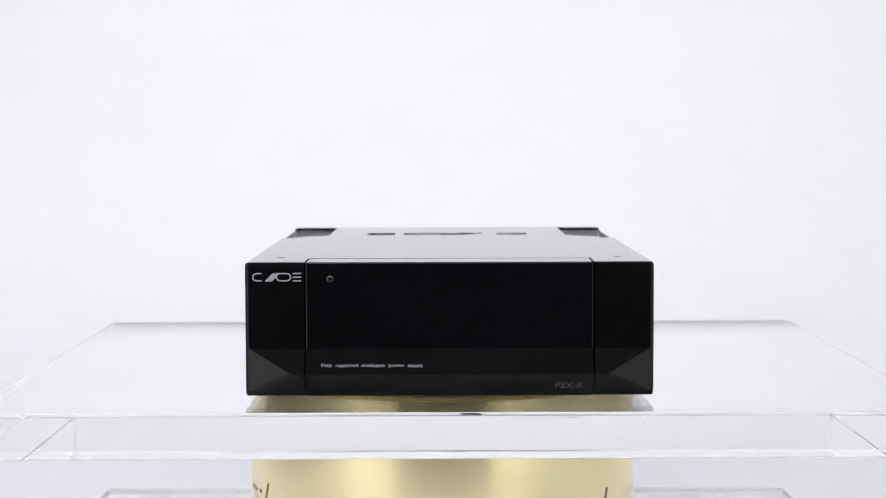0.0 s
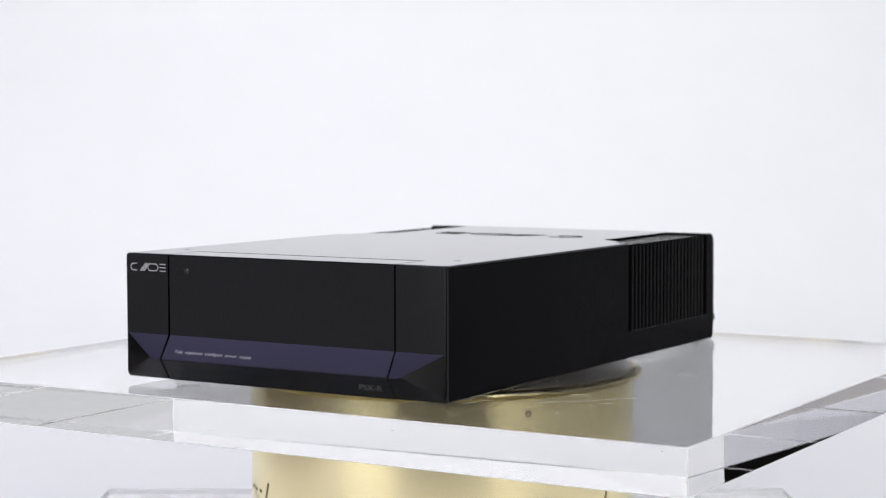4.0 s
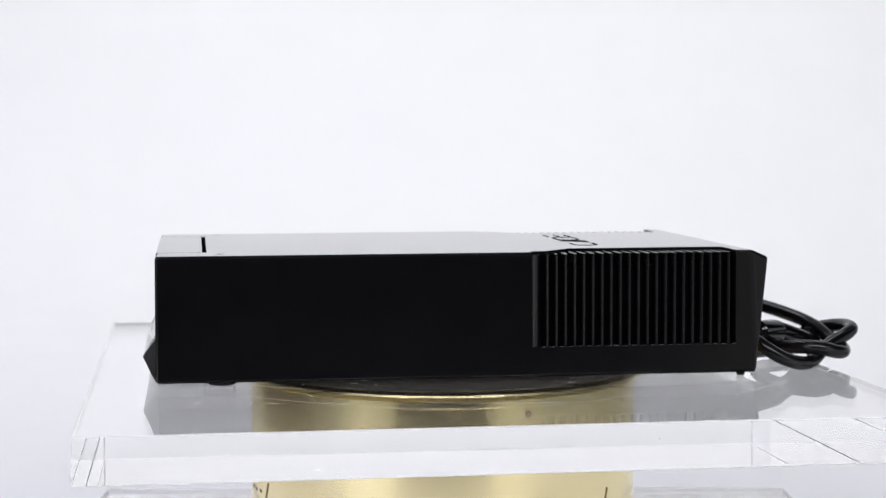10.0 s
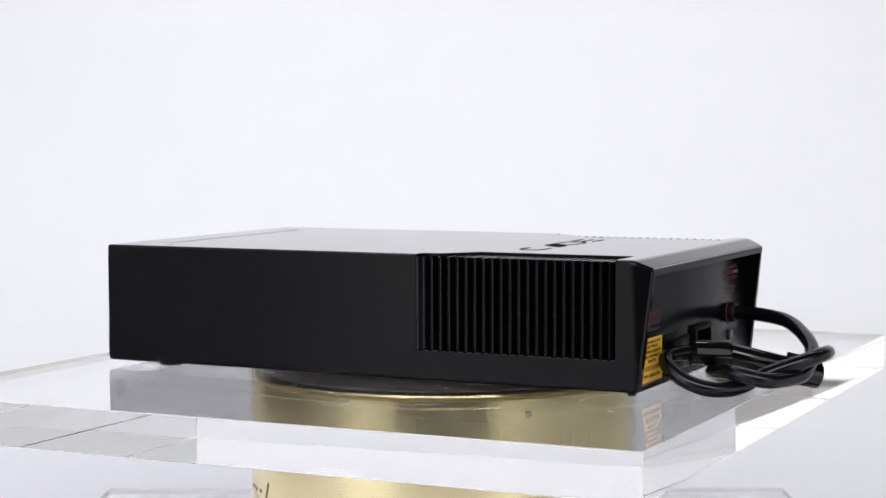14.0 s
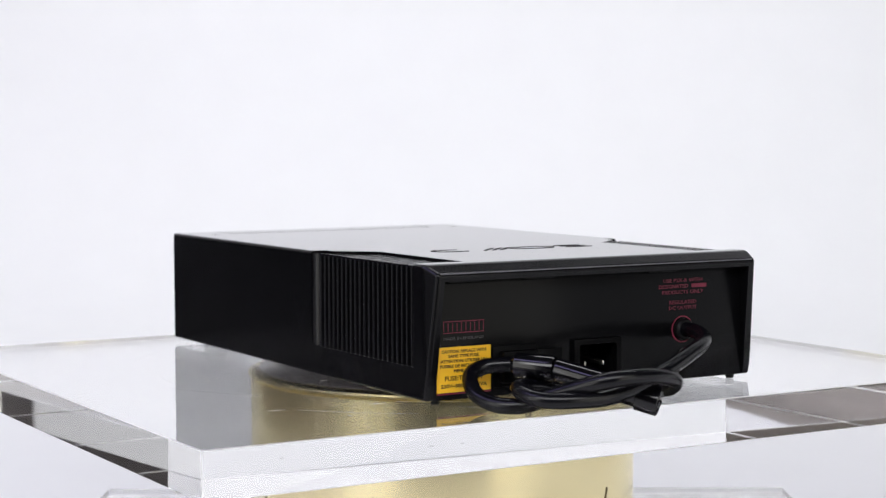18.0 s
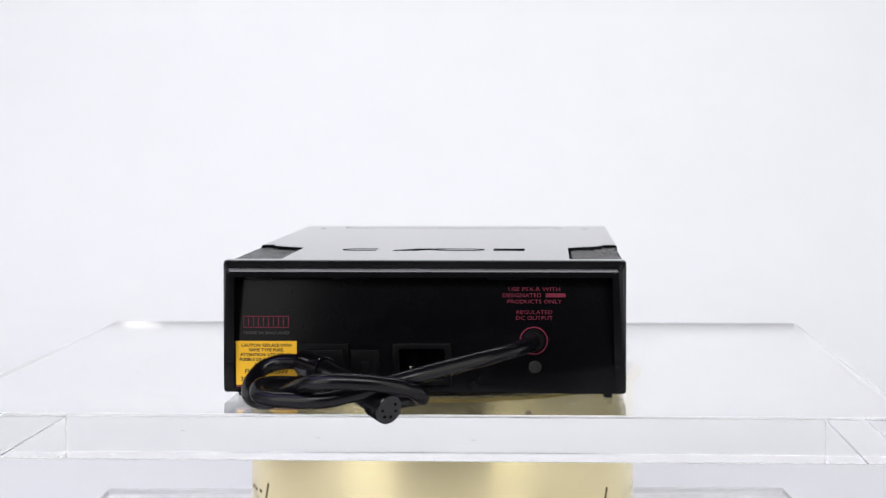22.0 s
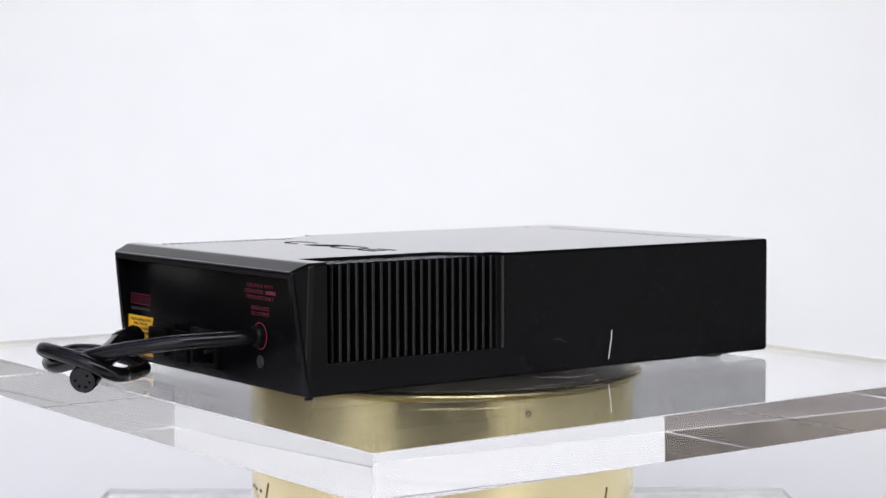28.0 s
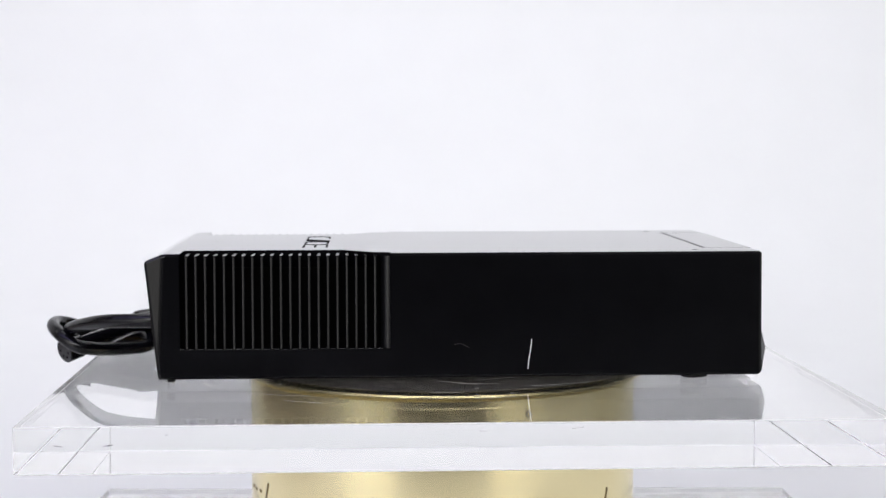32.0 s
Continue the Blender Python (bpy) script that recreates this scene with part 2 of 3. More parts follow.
def room():
    floor = new("floor", mesh_of("floor", box(-8, 6, -6, 9, FLOOR - 0.1, FLOOR), STONE, False))
    tagged(floor, "mottled brown stone showroom floor", "floor", kind="structure")
    for name, x0, x1, y0, y1 in (("wall_west", -8.2, -8, -6.2, 9.2), ("wall_east", 6, 6.2, -6.2, 9.2), ("wall_south", -8, 6, -6.2, -6), ("wall_north", -8, 6, 9, 9.2)):
        west = name == "wall_west"
        w = new(name, mesh_of(name, box(x0, x1, y0, y1, FLOOR - 0.1, 2.2), STONE if west else WALL, False))
        tagged(w, "mottled brown showroom wall above an added black band" if west else "dark plain showroom wall", "wall", kind="structure")
        if west:
            # Unseen black band added so that low reflections stay dark.
            part("dark_band", box(-8, -7.97, -6, 9, FLOOR, 0.14), WALL, w, "matt black band added to darken reflections")
    # White wall and panel added out of view to whiten the acrylic ends.
    w = new("added_white_wall", mesh_of("added_white_wall", box(-2.7, 2.9, 2.30, 2.42, FLOOR, 2.19), PAPER, False))
    part("reflector_panel", box(-4.6, -2.71, 2.30, 2.33, 0.15, 2.19), PAPER, w, "white reflector panel added beside the wall")
    tagged(w, "white wall added out of view behind the sweep", "wall", kind="structure")
    c = new("ceiling", mesh_of("ceiling", box(-8.2, 6.2, -6.2, 9.2, 2.2, 2.4), WALL, False))
    tagged(c, "dark plain showroom ceiling", "ceiling", kind="structure")


room()

# ---- the table and the white paper sweep ----
TABLE = -0.150


def backdrop():
    bm = bmesh.new()
    half, foot, back, bend, top, thick = 0.62, -0.66, 2.2, 0.6, 1.9, 0.003
    line = [(foot, TABLE, 0, 1), (0.45, TABLE, 0, 1)]
    for i in range(17):
        a = math.pi / 2 * i / 16
        line.append((back - bend + bend * math.sin(a), TABLE + bend - bend * math.cos(a), -math.sin(a), math.cos(a)))
    line.append((back, top, -1, 0))

    def row(y, z):
        w = half + 1.6 * max(0.0, (y - 0.45) / 1.75)
        return [bm.verts.new((x, y, z)) for x in (-w, w)]

    face = [row(y, z) for y, z, ny, nz in line]
    rear = [row(y - thick * ny, z - thick * nz) for y, z, ny, nz in line]
    for i in range(len(line) - 1):
        bm.faces.new((face[i][0], face[i][1], face[i + 1][1], face[i + 1][0]))
        bm.faces.new((rear[i][1], rear[i][0], rear[i + 1][0], rear[i + 1][1]))
        for k in (0, 1):
            bm.faces.new((face[i][k], face[i + 1][k], rear[i + 1][k], rear[i][k]))
    for i in (0, -1):
        bm.faces.new((face[i][0], face[i][1], rear[i][1], rear[i][0]))
    ob = new("backdrop", mesh_of("backdrop", bm, PAPER))
    tagged(ob, "white seamless paper sweep behind the turntable", "backdrop", kind="structure")


def long_table():
    """A long brown table; the paper lies over its middle."""
    x0, x1, y0, y1, top = -1.30, 0.66, -0.60, 1.55, TABLE - 0.0036
    t = thing("long_table", "long table with a mottled brown stone top under the paper", "table")
    part("tabletop", box(x0, x1, y0, y1, top - 0.045, top, 0.004), STONE, t)
    for sx in (x0 + 0.07, x1 - 0.07):
        for sy in (y0 + 0.07, y1 - 0.07):
            part("leg", box(sx - 0.025, sx + 0.025, sy - 0.025, sy + 0.025, FLOOR, top - 0.045, 0.004), WALL, t, "black table leg")


# Unseen white surface added as a reflector for the acrylic edges.
def reflector_table():
    x0, x1, y0, y1 = 0.665, 1.30, -0.68, 0.06
    t = thing("reflector_table", "plain white reflector table added beside the paper sweep", "table")
    part("tabletop", box(x0, x1, y0, y1, TABLE - 0.03, TABLE, 0.003), PAPER, t)
    for sx in (x0 + 0.05, x1 - 0.05):
        for sy in (y0 + 0.05, y1 - 0.05):
            part("leg", box(sx - 0.02, sx + 0.02, sy - 0.02, sy + 0.02, FLOOR, TABLE - 0.03, 0.003), PAPER, t)


long_table()
reflector_table()
backdrop()

# ---- the turntable: base plate, brass drum, platter ----
SLAB_X, SLAB_Y, SLAB_T = (-0.2475, 0.2590), (-0.2150, 0.2220), 0.0240
DRUM_R, BASE_TOP = 0.1195, -0.126


def base_plate():
    plate = mesh_of("base_plate", box(-0.2535, 0.2535, -0.218, 0.218, TABLE + 0.0005, BASE_TOP), ACRYLIC, False)
    plate.materials.append(SAWN)
    for face in plate.polygons:
        face.material_index = 0 if abs(face.normal.z) > 0.5 else 1
    ob = new("base_plate", plate)
    tagged(ob, "clear acrylic base plate lying on the white sweep", "plate")


def drum():
    d = thing("turntable_drum", "polished brass turntable drum with engraved writing", "turntable", Matrix.Translation((-0.0018, 0, 0)))
    top = -SLAB_T - 0.0052
    part("drum_body", turned([(DRUM_R - 0.0015, BASE_TOP), (DRUM_R, BASE_TOP + 0.0015), (DRUM_R, top - 0.001), (DRUM_R - 0.001, top)], 128), BRASS, d)
    for a, lean, h, z in ((-63.0, 20, 0.0145, -0.0810), (52.6, 17, 0.0145, -0.0818)):
        bm = box(-0.0006, 0.0006, -0.0003, 0.0003, 0, h)
        m = Matrix.Rotation(radians(a), 4, "Z") @ Matrix.Translation((0, -DRUM_R, z)) @ Matrix.Rotation(radians(lean), 4, "Y")
        part("engraved_stroke", moved(bm, m), ENGRAVE, d)
    for a, z in ((-75.5, -0.0750), (-71.5, -0.0752), (-67.0, -0.0748)):
        bm = box(-0.0012, 0.0012, -0.0003, 0.0003, 0, 0.0016)
        m = Matrix.Rotation(radians(a), 4, "Z") @ Matrix.Translation((0, -DRUM_R, z)) @ Matrix.Rotation(radians(12), 4, "Y")
        part("engraved_bar", moved(bm, m), ENGRAVE, d)
    bm = ring(0.0009, 0.0019, 0.0006, 20)
    part("grub_screw", moved(bm, Matrix.Rotation(radians(24.2), 4, "Z") @ Matrix.Translation((0, -DRUM_R, -0.0385)) @ Matrix.Rotation(radians(90), 4, "X")), FAINT, d)
    return d


def platter():
    p = thing("turntable_platter", "dark turntable platter with a brass lip under the acrylic slab", "turntable")
    z = -SLAB_T
    part("lip", turned([(DRUM_R + 0.0008, z - 0.0050), (DRUM_R + 0.0026, z - 0.0044), (DRUM_R + 0.0036, z - 0.0034), (DRUM_R + 0.0032, z - 0.0022), (DRUM_R + 0.0010, z - 0.0012), (DRUM_R - 0.0030, z - 0.0009)], 128), BRASS, p, "bright rounded brass lip")
    part("disc", turned([(DRUM_R - 0.0036, z - 0.0012), (DRUM_R - 0.0032, z - 0.0006), (DRUM_R - 0.0042, z - 0.0004)], 128), PLATTER, p, "dark worn top of the platter")
    return p


base_plate()
drum()
PLATE = platter()


# ---- the turning acrylic slab ----
def slab():
    s = thing("acrylic_slab", "thick clear acrylic slab, scratched, on the turntable", "slab")
    sheet = part("sheet", box(SLAB_X[0], SLAB_X[1], SLAB_Y[0], SLAB_Y[1], -SLAB_T, 0, 0.00034, 1), ACRYLIC, s)
    sheet.data.materials.append(RUBBED)
    for face in sheet.data.polygons:
        face.use_smooth = False
        face.material_index = 0 if max(abs(n) for n in face.normal) > 0.9 else 1
    sheet.visible_shadow = False
    rnd = random.Random(5)
    bm = bmesh.new()
    for i in range(55):
        x, y = rnd.uniform(-0.17, 0.18), rnd.uniform(-0.19, 0.19)
        length, a = rnd.choice((0.0012, 0.002, 0.004, 0.009)), rnd.uniform(0, 3.14)
        w = 0.00012 if length > 0.002 else 0.0003
        q = moved(box(-length / 2, length / 2, -w, w, 0.00002, 0.00010), Matrix.Translation((x, y, 0)) @ Matrix.Rotation(a, 4, "Z"))
        tmp = bpy.data.meshes.new("tmp")
        q.to_mesh(tmp)
        q.free()
        bm.from_mesh(tmp)
        bpy.data.meshes.remove(tmp)
    tagged(part("scratches", bm, DUST, s), "fine pale scratches and dust specks", kind="stuff")
    swirls = []
    for i in range(40):
        r, a, cx, cy = rnd.uniform(0.06, 0.22), rnd.uniform(0, 6.28), rnd.uniform(-0.05, 0.05), rnd.uniform(-0.05, 0.05)
        arc = [(cx + r * math.cos(a + k * 0.05), cy + r * math.sin(a + k * 0.05)) for k in range(rnd.randint(4, 9))]
        if max(max(abs(x), abs(y)) for x, y in arc) < 0.2:
            swirls.append(moved(ribbon(arc, rnd.choice((0.00006, 0.00008, 0.00012)), 0.00006), Matrix.Translation((0, 0, 0.00002))))
    tagged(part("swirl_marks", joined(swirls), SCUFF, s), "faint curved rubbing marks on the acrylic", kind="stuff")
    bm = bmesh.new()
    for i in range(16):
        length, z = rnd.choice((0.0008, 0.0012, 0.002, 0.004)), rnd.uniform(-0.022, -0.002)
        q = box(-length / 2, length / 2, -0.00003, 0.00003, -0.00010, 0.00010)
        k = i % 4
        u = rnd.uniform(-0.2, 0.2)
        m = (Matrix.Translation((u, SLAB_Y[0], z)), Matrix.Translation((u, SLAB_Y[1], z)), Matrix.Translation((SLAB_X[0], u, z)) @ Matrix.Rotation(1.5708, 4, "Z"), Matrix.Translation((SLAB_X[1], u, z)) @ Matrix.Rotation(1.5708, 4, "Z"))[k]
        moved(q, m)
        tmp = bpy.data.meshes.new("tmp")
        q.to_mesh(tmp)
        q.free()
        bm.from_mesh(tmp)
        bpy.data.meshes.remove(tmp)
    tagged(part("edge_scuffs", bm, SCUFF, s), "small grey scuffs on the edges", kind="stuff")
    return s


SLAB = slab()

# ---- the power supply ----
W, F, TOP, LOW, LOW_R = 0.1081, -0.1770, 0.0740, 0.0030, 0.0027
NOSE_Y, NOSE_Z, NOSE_X, SLOPE_Z = -0.1850, 0.0152, 0.0825, 0.0283
REAR, RIM, RIM_Z, RIM_IN = 0.1672, 0.1748, 0.0695, 0.1640
PANEL_X, PANEL_Y = 0.0760, -0.1482
OFFSET, YAW = 0.0020, -0.2


def shell():
    bm = bmesh.new()
    v = {}
    for s in (-1, 1):
        for k, c in dict(A=(s * W, F, TOP), B=(s * W, F, SLOPE_Z), N=(s * NOSE_X, NOSE_Y, NOSE_Z), C=(s * W, F, LOW), R=(s * W, REAR, LOW_R), S=(s * (W - 0.0034), RIM, RIM_Z), T=(s * W, RIM_IN, TOP)).items():
            v[k, s] = bm.verts.new(c)
    for a, b in (("A", "B"), ("B", "N"), ("N", "C"), ("C", "R"), ("R", "S"), ("S", "T"), ("T", "A")):
        bm.faces.new((v[a, -1], v[b, -1], v[b, 1], v[a, 1]))
    for s in (-1, 1):
        bm.faces.new((v["B", s], v["N", s], v["C", s]))
        bm.faces.new([v[k, s] for k in "ABCRT"])
        bm.faces.new([v[k, s] for k in "RST"])
    bmesh.ops.recalc_face_normals(bm, faces=bm.faces[:])
    ridge = {v["B", s] for s in (-1, 1)} | {v["N", s] for s in (-1, 1)}
    sharp = [e for e in bm.edges if e.calc_face_angle() > 0.3 and e.is_convex and not set(e.verts) <= ridge]
    bmesh.ops.bevel(bm, geom=sharp, offset=0.0018, segments=4, profile=0.5, affect="EDGES", clamp_overlap=True)
    cutters = []
    for s in (-1, 1):
        cutters.append(box(min(s * 0.0985, s * 0.13), max(s * 0.0985, s * 0.13), 0.0350, 0.1545, 0.0195, 0.1))
        cutters.append(prism([(s * 0.0780, 0.0620), (s * 0.0780, 0.1545), (s * 0.13, 0.1545), (s * 0.13, 0.0180)][::s], 0.0655, 0.1))
        cutters.append(moved(turned([(0.0022, -0.002), (0.0022, 0.01)], 20), Matrix.Translation((s * 0.092, -0.141, TOP))))
    cutters.append(box(-PANEL_X - 0.0007, PANEL_X + 0.0007, -0.3, PANEL_Y, -0.02, 0.2))
    back = bmesh.new()
    pts = [(-0.1030, 0.1658, -0.02), (0.1030, 0.1658, -0.02), (0.1005, 0.1658, 0.0655), (-0.1005, 0.1658, 0.0655)]
    a = [back.verts.new(p) for p in pts]
    b = [back.verts.new((p[0], 0.3, p[2])) for p in pts]
    back.faces.new(a)
    back.faces.new(b[::-1])
    for i in range(4):
        back.faces.new((a[i], b[i], b[(i + 1) % 4], a[(i + 1) % 4]))
    cutters.append(back)
    cutters.append(box(-0.0118, 0.0133, 0.1480, 0.3, 0.0100, 0.0272))
    return carved("case", bm, cutters)


def front_panel():
    bm = bmesh.new()
    x = PANEL_X
    line = [(PANEL_Y - 0.0024, TOP), (F, TOP), (F, SLOPE_Z), (NOSE_Y, NOSE_Z), (F, LOW), (PANEL_Y - 0.0024, LOW)]
    a = [bm.verts.new((-x, y, z)) for y, z in line]
    b = [bm.verts.new((x, y, z)) for y, z in line]
    bm.faces.new(a)
    bm.faces.new(b[::-1])
    for i in range(len(line)):
        j = (i + 1) % len(line)
        bm.faces.new((a[i], b[i], b[j], a[j]))
    bmesh.ops.recalc_face_normals(bm, faces=bm.faces[:])
    bmesh.ops.bevel(bm, geom=[e for e in bm.edges if e.calc_face_angle() > 0.3 and any(abs(q.co.z - SLOPE_Z) > 0.001 or abs(q.co.y - F) > 0.001 for q in e.verts)], offset=0.0006, segments=2, profile=0.5, affect="EDGES")
    return bm


def fin_mesh():
    """An L-shaped cooling fin that runs down the side and over the top."""
    line = [(0.0984, 0.0197), (0.1072, 0.0197), (0.1072, 0.0721), (0.1065, 0.0728), (0.0800, 0.0728), (0.0784, 0.0718), (0.0784, 0.0654), (0.0984, 0.0654)]
    bm = bmesh.new()
    t = 0.0009
    rows = [[bm.verts.new((x - dip * (x > 0.1), y, z)) for x, z in line] for y, dip in ((-t, 0.0008), (-0.5 * t, 0.0002), (0.0, 0.0), (0.5 * t, 0.0002), (t, 0.0008))]
    bm.faces.new(rows[0])
    bm.faces.new(rows[-1][::-1])
    for a, b in zip(rows, rows[1:]):
        for i in range(len(line)):
            j = (i + 1) % len(line)
            bm.faces.new((a[i], b[i], b[j], a[j]))
    return bm


def brand_mark(width, height, depth, stroke=0.13):
    """The maker's mark as plain shapes: rounded brackets either side of three slanted strokes."""
    h, w = height / 2, stroke * height
    e = h - w / 2

    def bend(cx, cy, r, start, stop):
        return [(cx + r * math.cos(radians(start + (stop - start) * k / 8)), cy + r * math.sin(radians(start + (stop - start) * k / 8))) for k in range(9)]

    def at(u):
        return u * width

    out = [ribbon([(at(-0.31), e)] + bend(at(-0.5) + w / 2 + e, 0, e, 90, 270) + [(at(-0.31), -e)], w, depth)]
    for k in range(3):
        q = box(-w * 0.9, w * 0.9, -h, h, 0, depth)
        sh = Matrix.Identity(4)
        sh[0][1] = 0.95
        out.append(moved(q, Matrix.Translation((at(-0.14 + 0.052 * k), 0, depth * 0.1 * k)) @ sh))
    out.append(ribbon([(at(0.07), e), (at(0.21), e)] + bend(at(0.21), 0, e, 90, -90) + [(at(0.07), -e)] + bend(at(0.07), 0, e, 270, 90), w, depth))
    for k in (-1, 0, 1):
        out.append(ribbon([(at(0.33), k * e), (at(0.5), k * e)], w, depth))
    return out


FRONT_TURN = Matrix.Rotation(radians(90), 4, "X")
REAR_TURN = Matrix.Rotation(radians(180), 4, "Z") @ FRONT_TURN
SLOPE = math.atan2(F - NOSE_Y, SLOPE_Z - NOSE_Z)
UNDER = math.atan2(F - NOSE_Y, NOSE_Z - LOW)


def power_supply():
    u = thing("power_supply", "glossy black hi-fi power supply box on the acrylic slab", "power supply")
    body = mesh_of("case", shell(), CASE, False)
    body.materials.append(FLANK)
    body.materials.append(EDGE)
    body.materials.append(GLINT_EDGE)
    body.materials.append(FRONT)
    lean = Vector((0, RIM - RIM_IN, TOP - RIM_Z)).normalized()
    planes = [Vector((0, 0, 1)), Vector((0, -1, 0)), Vector((0, 1, 0)), Vector((0, 0, -1)), Vector((0, lean.z, lean.y))]
    for face in body.polygons:
        if abs(face.normal.x) > 0.97:
            face.material_index = 1
        elif face.normal.y < -0.4 and face.center.y < -0.16 and abs(face.normal.x) < 0.9:
            face.material_index = 4
        elif face.normal.z > 0.02 and face.center.y > 0.15 and abs(face.center.x) < 0.1 and max(face.normal.dot(q) for q in planes) < 0.99:
            face.material_index = 3 if face.normal.y > 0.55 and face.normal.z > 0.45 else 2
        elif 0.3 < abs(face.normal.x) <= 0.97 and (face.center.y > 0.16 or abs(face.normal.z) < 0.05 and face.center.y < -0.17):
            face.material_index = 4 if face.center.y > 0.16 else 2
    case = part("case", body, CASE, u)
    front = mesh_of("front_panel", front_panel(), PANEL, False)
    front.materials.append(CASE)
    for face in front.polygons:
        face.material_index = 1 if face.normal.z > 0.3 else 0
    panel = part("front_panel", front, PANEL, u, "gloss black front panel with a sloping lower lip")
    # front writing
    for q in brand_mark(0.0258, 0.0044, 0.0001):
        part("brand_mark", moved(q, Matrix.Translation((-0.0912, F - 0.00002, 0.0662)) @ FRONT_TURN), PRINT, case, "pale grey maker's mark")
    on_slope = Matrix.Translation((0, (F + NOSE_Y) / 2, (SLOPE_Z + NOSE_Z) / 2)) @ Matrix.Rotation(-SLOPE, 4, "X") @ FRONT_TURN
    part("front_writing", moved(written("Fully  regulated  intelligent  power  supply", 0.0018, 0.00008, width=0.0535), on_slope @ Matrix.Translation((-0.0678, -0.0030, 0))), PRINT, panel, "pale grey printed words")
    on_under = Matrix.Translation((0, (F + NOSE_Y) / 2, (LOW + NOSE_Z) / 2)) @ Matrix.Rotation(UNDER, 4, "X") @ FRONT_TURN
    part("model_writing", moved(written("PSX-R", 0.0039, 0.00008, width=0.0145, slant=0.25), on_under @ Matrix.Translation((0.0550, -0.0022, 0))), DIMPRINT, panel, "dull grey slanted printed letters")
    led = moved(turned([(0.0019, -0.001), (0.0019, 0.0001), (0.0015, 0.00035), (0.0008, 0.0005)], 24), Matrix.Translation((-0.0632, F, 0.0651)) @ FRONT_TURN)
    part("indicator_lamp", led, LENS, panel, "small unlit smoked indicator")
    # top
    for s in (-1, 1):
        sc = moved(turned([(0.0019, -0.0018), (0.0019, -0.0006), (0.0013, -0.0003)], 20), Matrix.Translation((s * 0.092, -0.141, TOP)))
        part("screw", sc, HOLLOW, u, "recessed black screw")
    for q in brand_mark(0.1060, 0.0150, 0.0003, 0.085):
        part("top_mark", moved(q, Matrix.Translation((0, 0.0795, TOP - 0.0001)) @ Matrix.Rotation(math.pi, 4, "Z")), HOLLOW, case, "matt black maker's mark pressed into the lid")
    # cooling fins
    me = mesh_of("fin", fin_mesh(), HEATSINK, False)
    for s in (-1, 1):
        # The bed is darker than the fins; shade between them is in its colour.
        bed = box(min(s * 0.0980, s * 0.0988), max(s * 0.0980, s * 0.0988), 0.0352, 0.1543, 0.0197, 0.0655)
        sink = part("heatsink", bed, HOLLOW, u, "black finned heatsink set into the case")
        for i in range(21):
            f = new("fin", me)
            f.parent = sink
            f.matrix_basis = Matrix.Translation((0, 0.0440 + i * 0.00533, 0)) @ Matrix.Diagonal((s, 1, 1, 1))
        column = [(s * 0.0984, 0.0352)] + [(s * (0.0984 + 0.0091 * math.cos(a)), 0.0352 + 0.0064 * math.sin(a)) for a in (math.pi / 2 * k / 8 for k in range(9))]
        part("end_block", prism(column, 0.0197, 0.0725), HEATSINK, sink, "rounded black column at the end of the fins")
        # Strips added along the recess edge to give bright specks between the fins.
        lips = []
        for i in range(22):
            y = 0.0440 + (i - 0.5) * 0.00533
            lips.append(box(min(s * 0.1000, s * (W - 0.0001)), max(s * 0.1000, s * (W - 0.0001)), y - 0.0015, y + 0.0015, 0.0192, 0.0200, 0.0003))
        part("lip", joined(lips), EDGE, sink, "small glossy strips added between the fins to catch light")
    # rear panel and its fittings
    rear = part("rear_panel", carved("rear_panel", box(-0.1028, 0.1028, 0.1655, 0.1668, LOW_R + 0.0002, 0.0654, 0.0003), [box(-0.0118, 0.0133, 0.1, 0.3, 0.0100, 0.0272)]), REAR_PAINT, u, "satin black rear panel with crimson lettering")
    face = 0.16682
    lab = part("fuse_label", box(0.0682, 0.1012, face, face + 0.0002, 0.0068, 0.0306), YELLOW, rear, "amber fuse caution sticker with black print")
    lines = (("CAUTION: REPLACE WITH", 0.0275, 0.0016, 0.0272), ("SAME TYPE FUSE.", 0.0250, 0.0016, 0.0190), ("ATTENTION: UTILISER UN", 0.0224, 0.0016, 0.0282), ("FUSIBLE DE RECHANGE DE", 0.0198, 0.0016, 0.0290), ("MEME TYPE.", 0.0172, 0.0016, 0.0125), ("FUSE:T2A/250V", 0.0130, 0.0024, 0.0235), ("230V~50/60Hz 65VA", 0.0092, 0.0019, 0.0280))
    for text, z, h, w in lines:
        part("label_writing", moved(written(text, h, 0.00006, "CENTER", w, 0.00007), Matrix.Translation((0.0847, face + 0.00022, z)) @ REAR_TURN), INK, lab)
    bars = box(0.0682, 0.1012, face, face + 0.0003, 0.0057, 0.0066)
    part("label_edge", bars, REDPRINT, rear, "thin crimson line under the sticker")
    # maker's mark as plain blocks with bars, and the line of print below it
    mk = bmesh.new()
    for i in range(10):
        q = box(0.0724 + i * 0.0027, 0.0728 + i * 0.0027, face, face + 0.00012, 0.0388, 0.0432)
        tmp = bpy.data.meshes.new("tmp")
        q.to_mesh(tmp)
        q.free()
        mk.from_mesh(tmp)
        bpy.data.meshes.remove(tmp)
    for z in (0.0378, 0.0437):
        q = box(0.0722, 0.0972, face, face + 0.00012, z, z + 0.0004)
        tmp = bpy.data.meshes.new("tmp")
        q.to_mesh(tmp)
        q.free()
        mk.from_mesh(tmp)
        bpy.data.meshes.remove(tmp)
    part("rear_mark", mk, REDPRINT, rear, "crimson maker's mark")
